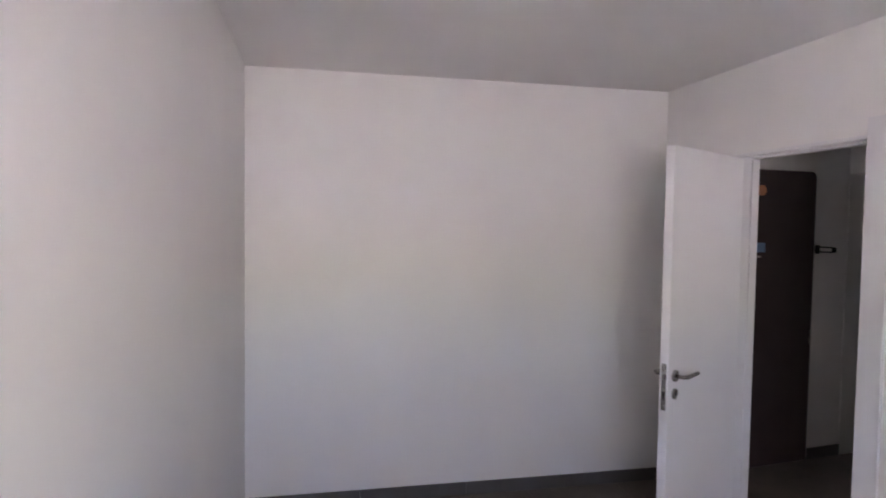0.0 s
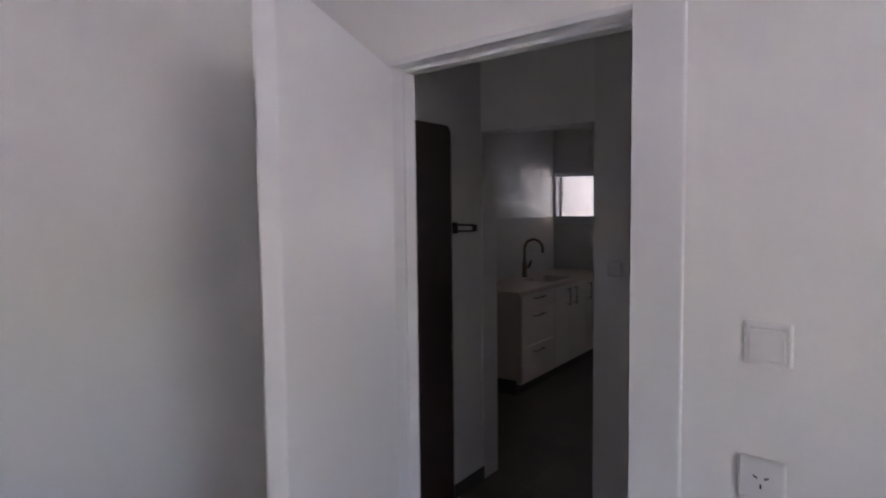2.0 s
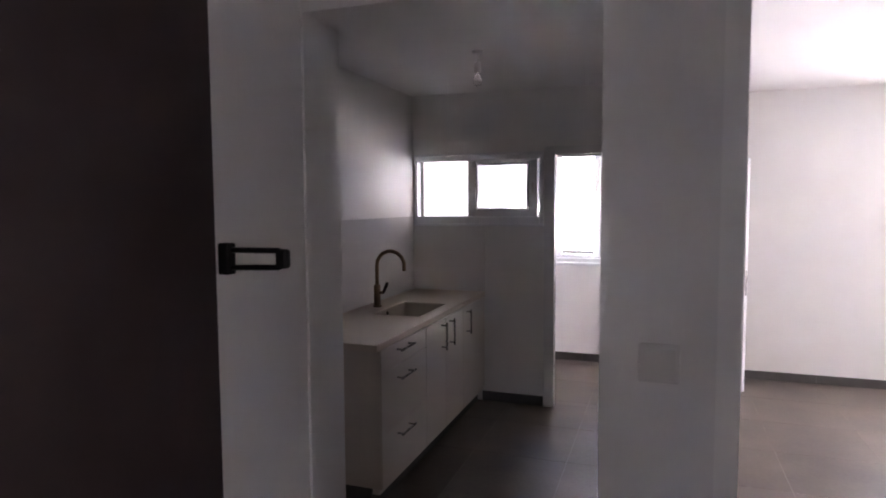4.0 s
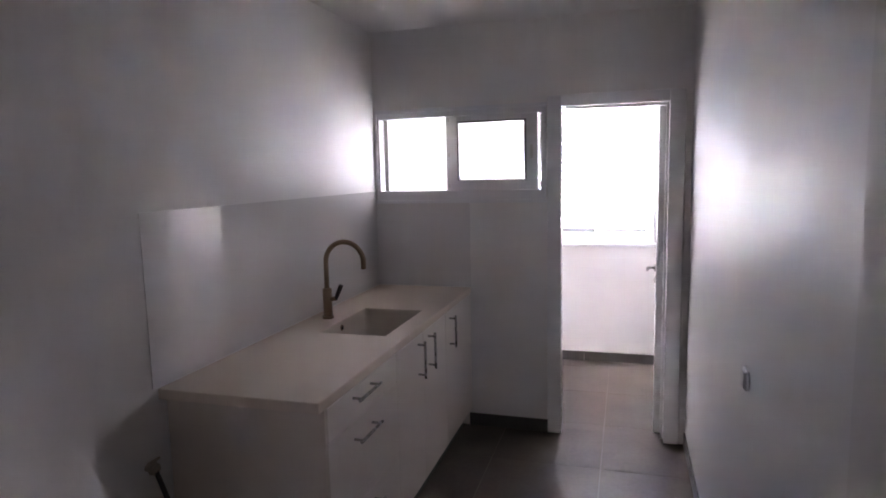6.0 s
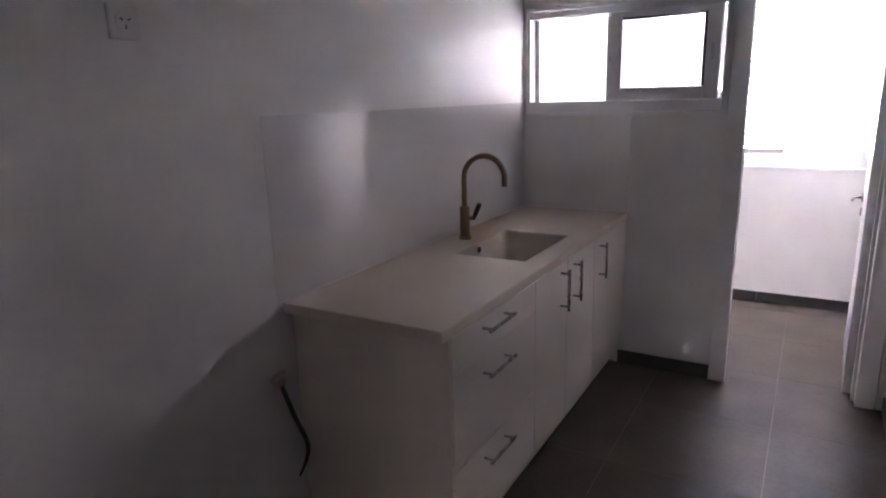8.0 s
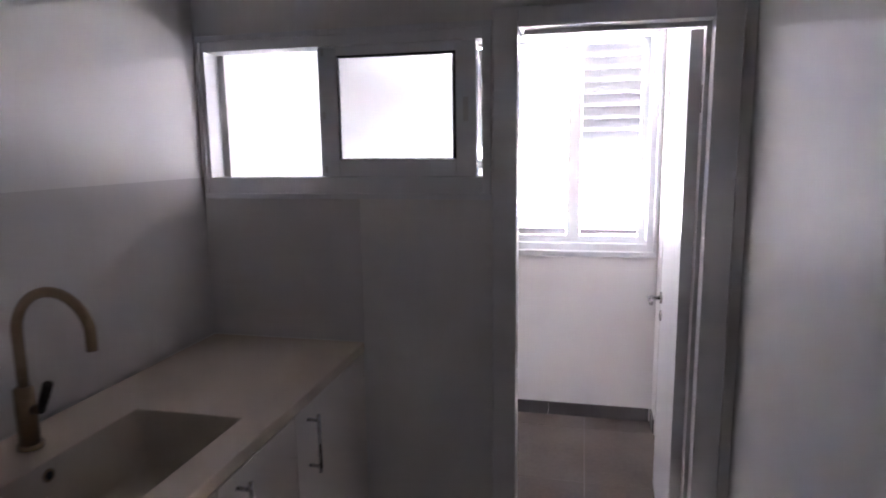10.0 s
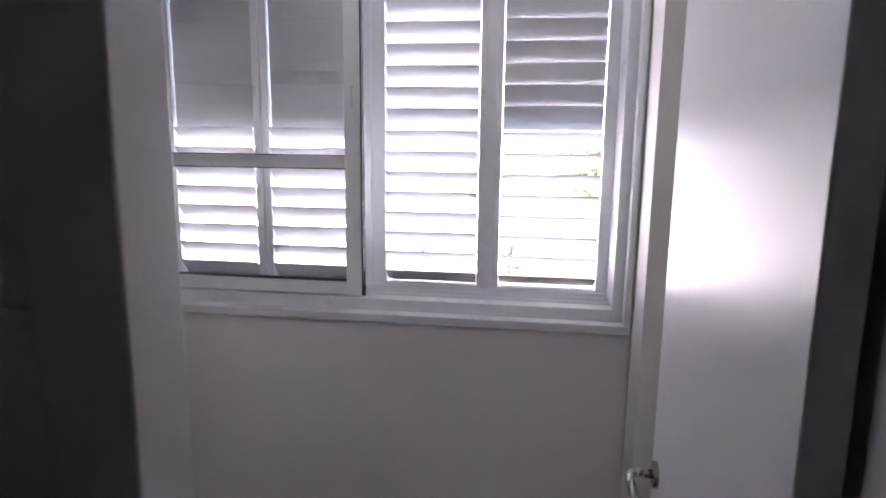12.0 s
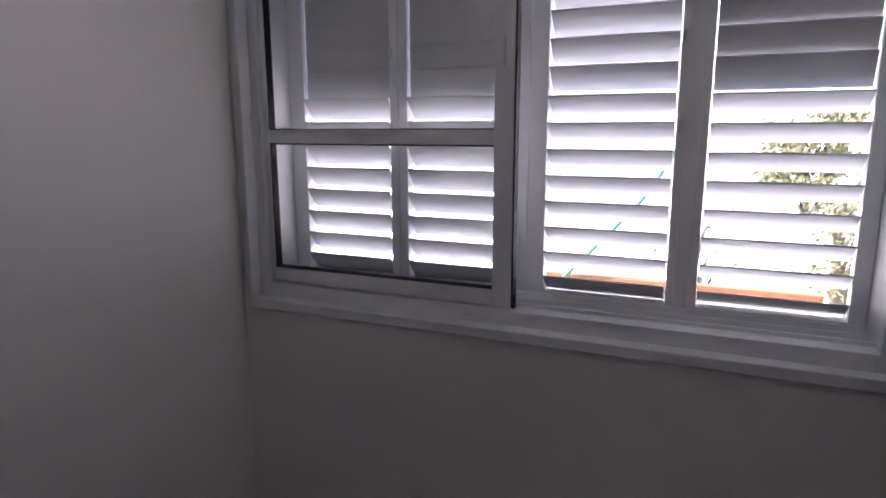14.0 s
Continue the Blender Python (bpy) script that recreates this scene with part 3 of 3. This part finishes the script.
# ---- kitchen window onto the balcony ----
kw = thing("window_1", "white aluminium sliding window, one half open", "window", pose(0, 0, 0.012), kind="structure")
part("frame", boxes((0.012, 0.034, 0.004, 0.095, 1.432, 1.983), (1.060, 1.090, 0.004, 0.095, 1.432, 1.983), (0.034, 1.060, 0.004, 0.095, 1.432, 1.492), (0.034, 1.060, 0.004, 0.095, 1.945, 1.983), bevel=0.002), ALU, kw)
part("trim", boxes((0.007, 1.095, -0.008, 0.004, 1.415, 1.434), (0.007, 0.022, -0.008, 0.004, 1.434, 1.985), (0.007, 1.095, -0.008, 0.004, 1.98, 2.0), bevel=0.002), ALU, kw)
sash = part("sash", boxes((0.475, 0.545, 0.012, 0.045, 1.493, 1.944), (0.970, 1.040, 0.012, 0.045, 1.493, 1.944), (0.545, 0.970, 0.012, 0.045, 1.493, 1.553), (0.545, 0.970, 0.012, 0.045, 1.912, 1.944), bevel=0.002), ALU, kw)
part("gasket", boxes((0.545, 0.549, 0.013, 0.042, 1.553, 1.912), (0.958, 0.970, 0.013, 0.042, 1.553, 1.912), (0.549, 0.958, 0.013, 0.042, 1.553, 1.556), (0.549, 0.958, 0.013, 0.042, 1.906, 1.912)), GASKET, sash)
pane = part("pane", boxes((0.549, 0.958, 0.024, 0.030, 1.556, 1.906)), FROST, sash, "frosted glass pane")
pane.visible_shadow = False
part("finger_pull", boxes((0.995, 1.012, 0.010, 0.0125, 1.68, 1.76)), GREYED, sash)
for z in (1.52, 1.71, 1.925):
    part("clip", boxes((0.488, 0.498, 0.009, 0.0125, z - 0.012, z + 0.012)), GREYED, sash)

# ---- balcony window with louvre shutters ----
bw = thing("window_2", "white aluminium balcony window with louvred shutters behind", "window", pose(0.03, -0.01, 0.016), kind="structure")
part("frame", boxes((0.07, 0.10, 1.575, 1.77, 0.99, 2.245), (1.725, 1.76, 1.575, 1.77, 0.99, 2.245), (0.10, 1.725, 1.575, 1.77, 0.99, 1.032), (0.10, 1.725, 1.575, 1.77, 2.205, 2.245), bevel=0.002), ALU, bw)
part("track", boxes((0.10, 1.725, 1.625, 1.629, 1.032, 1.042), (0.10, 1.725, 1.668, 1.672, 1.032, 1.046), (0.10, 1.725, 1.715, 1.72, 1.032, 1.05)), ALU, bw)
part("trim", boxes((0.055, 1.775, 1.528, 1.575, 0.962, 0.992), (0.055, 0.072, 1.528, 1.575, 0.992, 2.25), (1.758, 1.775, 1.528, 1.575, 0.992, 2.25), bevel=0.003), ALU, bw)
for x in (0.76, 0.80):
    part("drain_slot", boxes((x, x + 0.03, 1.5735, 1.5755, 1.008 - (x - 0.76) * 0.9, 1.012 - (x - 0.76) * 0.9)), GREYED, bw)
sash = part("sash", boxes((0.10, 0.118, 1.590, 1.622, 1.036, 2.20), (0.838, 0.892, 1.590, 1.622, 1.036, 2.20), (0.118, 0.838, 1.590, 1.622, 1.036, 1.082), (0.118, 0.838, 1.590, 1.622, 1.468, 1.508), (0.118, 0.838, 1.590, 1.622, 2.16, 2.20), bevel=0.002), ALU, bw)
part("gasket", boxes((0.118, 0.838, 1.592, 1.620, 1.082, 1.086), (0.118, 0.838, 1.592, 1.620, 1.464, 1.468), (0.118, 0.838, 1.592, 1.620, 1.508, 1.511), (0.118, 0.122, 1.592, 1.620, 1.086, 1.464), (0.118, 0.122, 1.592, 1.620, 1.511, 2.16)), GASKET, sash)
for z0, z1 in ((1.086, 1.464), (1.511, 2.16)):
    p = part("pane", boxes((0.122, 0.838, 1.604, 1.609, z0, z1)), CLEAR, sash, "clear glass pane")
    p.visible_shadow = False
part("sash_pull", boxes((0.861, 0.871, 1.5885, 1.5905, 1.665, 1.735)), GREYED, sash, "recessed grey finger pull")
part("sash_seal", boxes((0.892, 0.897, 1.590, 1.622, 1.036, 2.20)), GASKET, sash)
part("catch", boxes((0.898, 0.904, 1.588, 1.60, 1.036, 1.075)), GASKET, sash)


def slat_mesh(length):
    """A flat blade with blunt edges, a little fuller in the middle."""
    line = [(-0.041, 0.0016), (-0.0395, 0.0028), (-0.015, 0.0040), (0.015, 0.0040), (0.0395, 0.0028), (0.041, 0.0016)]
    line += [(y, -z) for y, z in reversed(line)]
    bm = bmesh.new()
    rings = [[bm.verts.new((x, y, z)) for y, z in line] for x in (0.0, length)]
    n = len(line)
    for k in range(n):
        bm.faces.new((rings[0][k], rings[0][(k + 1) % n], rings[1][(k + 1) % n], rings[1][k]))
    bm.faces.new(rings[0][::-1]), bm.faces.new(rings[1])
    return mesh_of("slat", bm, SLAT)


def shutter(x0, x1, s0, s1, y, split, low_tilt, high_tilt, label):
    """A louvre panel from x0 to x1; slats below the height split are opened to low_tilt, those above to high_tilt (degrees)."""
    p = part("shutter_panel", boxes((s0, x0, y - 0.02, y + 0.02, 1.046, 2.20), (x1, s1, y - 0.02, y + 0.02, 1.046, 2.20), (x0, x1, y - 0.02, y + 0.02, 1.046, 1.056), (x0, x1, y - 0.02, y + 0.02, 2.18, 2.20), bevel=0.002), ALU, bw, label)
    me = slat_mesh(x1 - x0 - 0.006)
    z = 1.078
    while z < 2.165:
        ob = new("slat", me)
        ob.parent = p
        ob.matrix_local = pose(x0 + 0.003, y, z, (low_tilt if z < split else high_tilt) + random.uniform(-0.8, 0.8), 0, 0)
        z += 0.0703
    for z in (1.50, 1.715):
        part("clip", boxes((x1 + 0.003, x1 + 0.012, y - 0.028, y - 0.020, z, z + 0.03), bevel=0.002), GREYED, p)
    return p


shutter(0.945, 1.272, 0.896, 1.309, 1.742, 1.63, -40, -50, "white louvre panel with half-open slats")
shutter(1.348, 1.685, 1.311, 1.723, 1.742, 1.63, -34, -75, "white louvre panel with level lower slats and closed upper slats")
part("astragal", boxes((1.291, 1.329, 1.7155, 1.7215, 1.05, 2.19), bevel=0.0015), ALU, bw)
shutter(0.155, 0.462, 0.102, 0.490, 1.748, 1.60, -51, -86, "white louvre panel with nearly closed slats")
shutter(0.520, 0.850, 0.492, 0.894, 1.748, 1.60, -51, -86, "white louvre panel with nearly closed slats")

# ---- living room window ----
lw = thing("window_3", "white aluminium living room window", "window", kind="structure")
part("frame", boxes((4.03, 4.07, 1.355, 1.44, 0.905, 1.95), (5.41, 5.45, 1.355, 1.44, 0.905, 1.95), (4.07, 5.41, 1.355, 1.44, 0.905, 0.945), (4.07, 5.41, 1.355, 1.44, 1.91, 1.95), bevel=0.002), ALU, lw)
part("mullion", boxes((4.72, 4.76, 1.36, 1.435, 0.945, 1.91), bevel=0.002), ALU, lw)
for x0, x1 in ((4.07, 4.72), (4.76, 5.41)):
    blade = mesh_of("slat", boxes((x0 + 0.002, x1 - 0.002, -0.036, 0.036, -0.003, 0.003), bevel=0.001), SLAT)
    for k in range(12):
        ob = new("slat", blade)
        ob.parent = lw
        ob.matrix_local = pose(0, 1.48, 1.0 + 0.078 * k, -25, 0, 0)
p = part("pane", boxes((4.07, 5.41, 1.39, 1.396, 0.945, 1.91)), CLEAR, lw)
p.visible_shadow = False

# ---- broom and bag ----
broom = thing("broom", "wooden-handled broom with a dark green head leaning on the wall", "broom")
part("stick", tube([(2.085, -1.90, 1.17), (2.15, -1.75, 0.62), (2.205, -1.62, 0.12)], 0.0115, 12), WOOD, broom)
part("grip", tube([(2.084, -1.903, 1.18), (2.089, -1.892, 1.14)], 0.0125, 12), BRONZE_DARK, broom)
head = part("head", boxes((-0.15, 0.15, -0.022, 0.022, 0.062, 0.105), bevel=0.008), GREEN, broom, "dark green plastic head")
head.matrix_local = pose(2.215, -1.73, 0.0, 0, 0, -72)
bm = bmesh.new()
for k in range(180):
    x, y = random.uniform(-0.145, 0.145), random.uniform(-0.018, 0.018)
    add_tube(bm, [(x, y, 0.066), (x * 1.04 + random.uniform(-0.004, 0.004), y * 1.7, 0.002)], [0.0028, 0.0018], 4)
part("bristles", bm, BRISTLE, head)
part("ferrule", tube([(2.204, -1.625, 0.15), (2.213, -1.60, 0.085)], 0.018, 14), GREEN, broom)


def crumpled_bag():
    bm = bmesh.new()
    bmesh.ops.create_icosphere(bm, subdivisions=5, radius=1.0)
    for v in bm.verts:
        n = v.co.normalized()
        f = 1 + 0.30 * noise.noise(n * 2.1 + Vector((3, 1, 7))) + 0.16 * abs(noise.noise(n * 5.0)) + 0.06 * noise.noise(n * 13)
        v.co = Vector((n.x * 0.13 * f, n.y * 0.11 * f, max(-0.039, n.z * 0.07 * f)))
        ear = max(0.0, n.x * 0.75 + n.z * 0.65 - 0.72)
        v.co += Vector((0.10 * ear, 0.02 * ear, 0.26 * ear))
    for f in bm.faces:
        f.smooth = True
    return bm


solid("plastic_bag", crumpled_bag(), ORANGE, "crumpled bright orange plastic bag lying on the tiles", "plastic bag", place=pose(2.46, -2.03, 0.040, 0, 0, 25))

# ---- outside ----
solid("ground", boxes((-300, 300, 2.0, 300, -0.9, -0.4), (-300, 300, -300, -9.7, -0.9, -0.4), (-300, -0.45, -9.7, 2.0, -0.9, -0.4), (6.3, 300, -9.7, 2.0, -0.9, -0.4)), CONCRETE, "pale sunlit paved ground around the building", "ground", "structure")
fence = thing("timber_rail", "orange-brown timber rail outside the balcony window", "fence")
part("rail", boxes((0.72, 1.80, 2.60, 2.64, 0.80, 0.922), bevel=0.004), TERRACOTTA, fence)
part("rail", boxes((0.72, 1.80, 2.60, 2.64, 0.56, 0.71), bevel=0.004), TERRACOTTA, fence)
for x in (0.77, 1.74):
    part("post", boxes((x - 0.03, x + 0.03, 2.641, 2.70, -0.4, 0.90), bevel=0.004), TERRACOTTA, fence)
solid("rope", tube([(0.765, 2.585, 0.80), (0.815, 2.588, 0.875), (0.92, 2.588, 0.99), (1.11, 2.588, 1.205), (1.18, 2.589, 1.30), (1.245, 2.59, 1.42), (1.30, 2.59, 1.55), (1.33, 2.59, 2.85)], 0.008, 8), TEAL, "green rope strung up slantwise from the timber rail", "rope")


def tree(name, label, x, y, height, spread, leaves, mat, seed, place_z=-0.4, leaf=0.05):
    rng = random.Random(seed)
    t = thing(name, label, "tree", pose(x, y, place_z))
    top = Vector((rng.uniform(-0.2, 0.2), rng.uniform(-0.2, 0.2), height * 0.62))
    trunk = part("trunk", tube([(0, 0, 0), (0.03, 0.02, height * 0.25), tuple(top * 0.75), tuple(top)], [0.05, 0.04, 0.03, 0.018], 12), BARK, t)
    tips = []
    bm = bmesh.new()
    for k in range(16):
        a, up = rng.uniform(0, 6.28), rng.uniform(0.25, 1.0)
        base = top * rng.uniform(0.15, 1.0)
        tip = base + Vector((math.cos(a) * spread * rng.uniform(0.5, 1.0), math.sin(a) * spread * rng.uniform(0.5, 1.0), height * 0.38 * up))
        mid = (base + tip) / 2 + Vector((0, 0, 0.12))
        add_tube(bm, [base, mid, tip], [0.03, 0.018, 0.006], 6)
        tips += [tip, mid, (mid + tip) / 2]
    tagged(part("branchwork", bm, BARK, trunk), kind="stuff")
    verts, faces = [], []
    for k in range(leaves):
        c = rng.choice(tips) + Vector((rng.gauss(0, 0.16), rng.gauss(0, 0.16), rng.gauss(0, 0.13)))
        n = Vector((rng.gauss(0, 1), rng.gauss(0, 1), rng.gauss(0, 1))).normalized()
        u = n.orthogonal().normalized() * leaf * rng.uniform(0.6, 1.2)
        w = n.cross(u) * 0.5
        i = len(verts)
        verts += [c - u, c + w + n * 0.008, c + u, c - w + n * 0.008]
        faces.append((i, i + 1, i + 2, i + 3))
    me = bpy.data.meshes.new("crown")
    me.from_pydata([tuple(v) for v in verts], [], faces)
    me.materials.append(mat)
    crown = new("crown", me)
    crown.parent = t
    return t


tree("garden_tree", "leafy green tree beyond the balcony", 2.56, 6.6, 1.5, 0.28, 900, LEAF, 4, leaf=0.042)
tree("garden_tree", "far green hedge tree behind the yard", 3.0, 13.5, 2.7, 1.2, 2600, LEAF, 9, leaf=0.08)
tree("dry_shrub", "dry reddish shrub in the yard", 1.39, 5.2, 1.45, 0.13, 70, DRY_LEAF, 21, leaf=0.045)


def far_house(name, label, x0, x1, y, z1, windows):
    h = thing(name, label, "house")
    part("wall", boxes((x0, x1, y, y + 6, -0.4, z1)), FACADE, h)
    part("roof", boxes((x0 - 0.2, x1 + 0.2, y - 0.2, y + 6.2, z1, z1 + 0.25)), CONCRETE, h)
    for x, z, w, t in windows:
        win = part("window", boxes((x, x + w, y - 0.04, y + 0.02, z, z + 0.05), (x, x + w, y - 0.04, y + 0.02, z + t - 0.05, z + t), (x, x + 0.05, y - 0.04, y + 0.02, z + 0.05, z + t - 0.05), (x + w - 0.05, x + w, y - 0.04, y + 0.02, z + 0.05, z + t - 0.05)), ALU, h)
        part("pane", boxes((x + 0.05, x + w - 0.05, y - 0.015, y - 0.005, z + 0.05, z + t - 0.05)), DARK_PANE, win)


far_house("neighbour_house", "pale rendered house across the yard", -6, 3.2, 16, 3.2, [(-1.5, 0.8, 0.5, 0.22), (-0.1, 0.6, 0.5, 0.4), (-4.2, 1.1, 1.2, 0.9)])

# ---- floor pieces last ----
N = Vector((math.sin(radians(7)), math.cos(radians(7))))
HALL_LINE = (-N.x, -N.y, -(N.x * 1.142 + N.y * -5.119) - 0.045)
tiled_floor("floor_kitchen", [], (0.0, 1.975, -3.50, 0.07), (0.833, -0.43), 0.6)
tiled_floor("floor_balcony", [], (0.055, 1.98, 0.0702, 1.535), (0.833, -0.43), 0.6)
tiled_floor("floor_living", [], (1.9802, 5.7, -3.50, 1.36), (2.68, -0.43), 0.6)
tiled_floor("floor_hall", [HALL_LINE], (1.172, 4.3, -5.9, -3.5002), (0.833, -0.43), 0.6)
tiled_floor("floor_bedroom", [], (0.0, 4.7, -2.59, 0.0448), (0.32, -0.3), 0.6, BED)
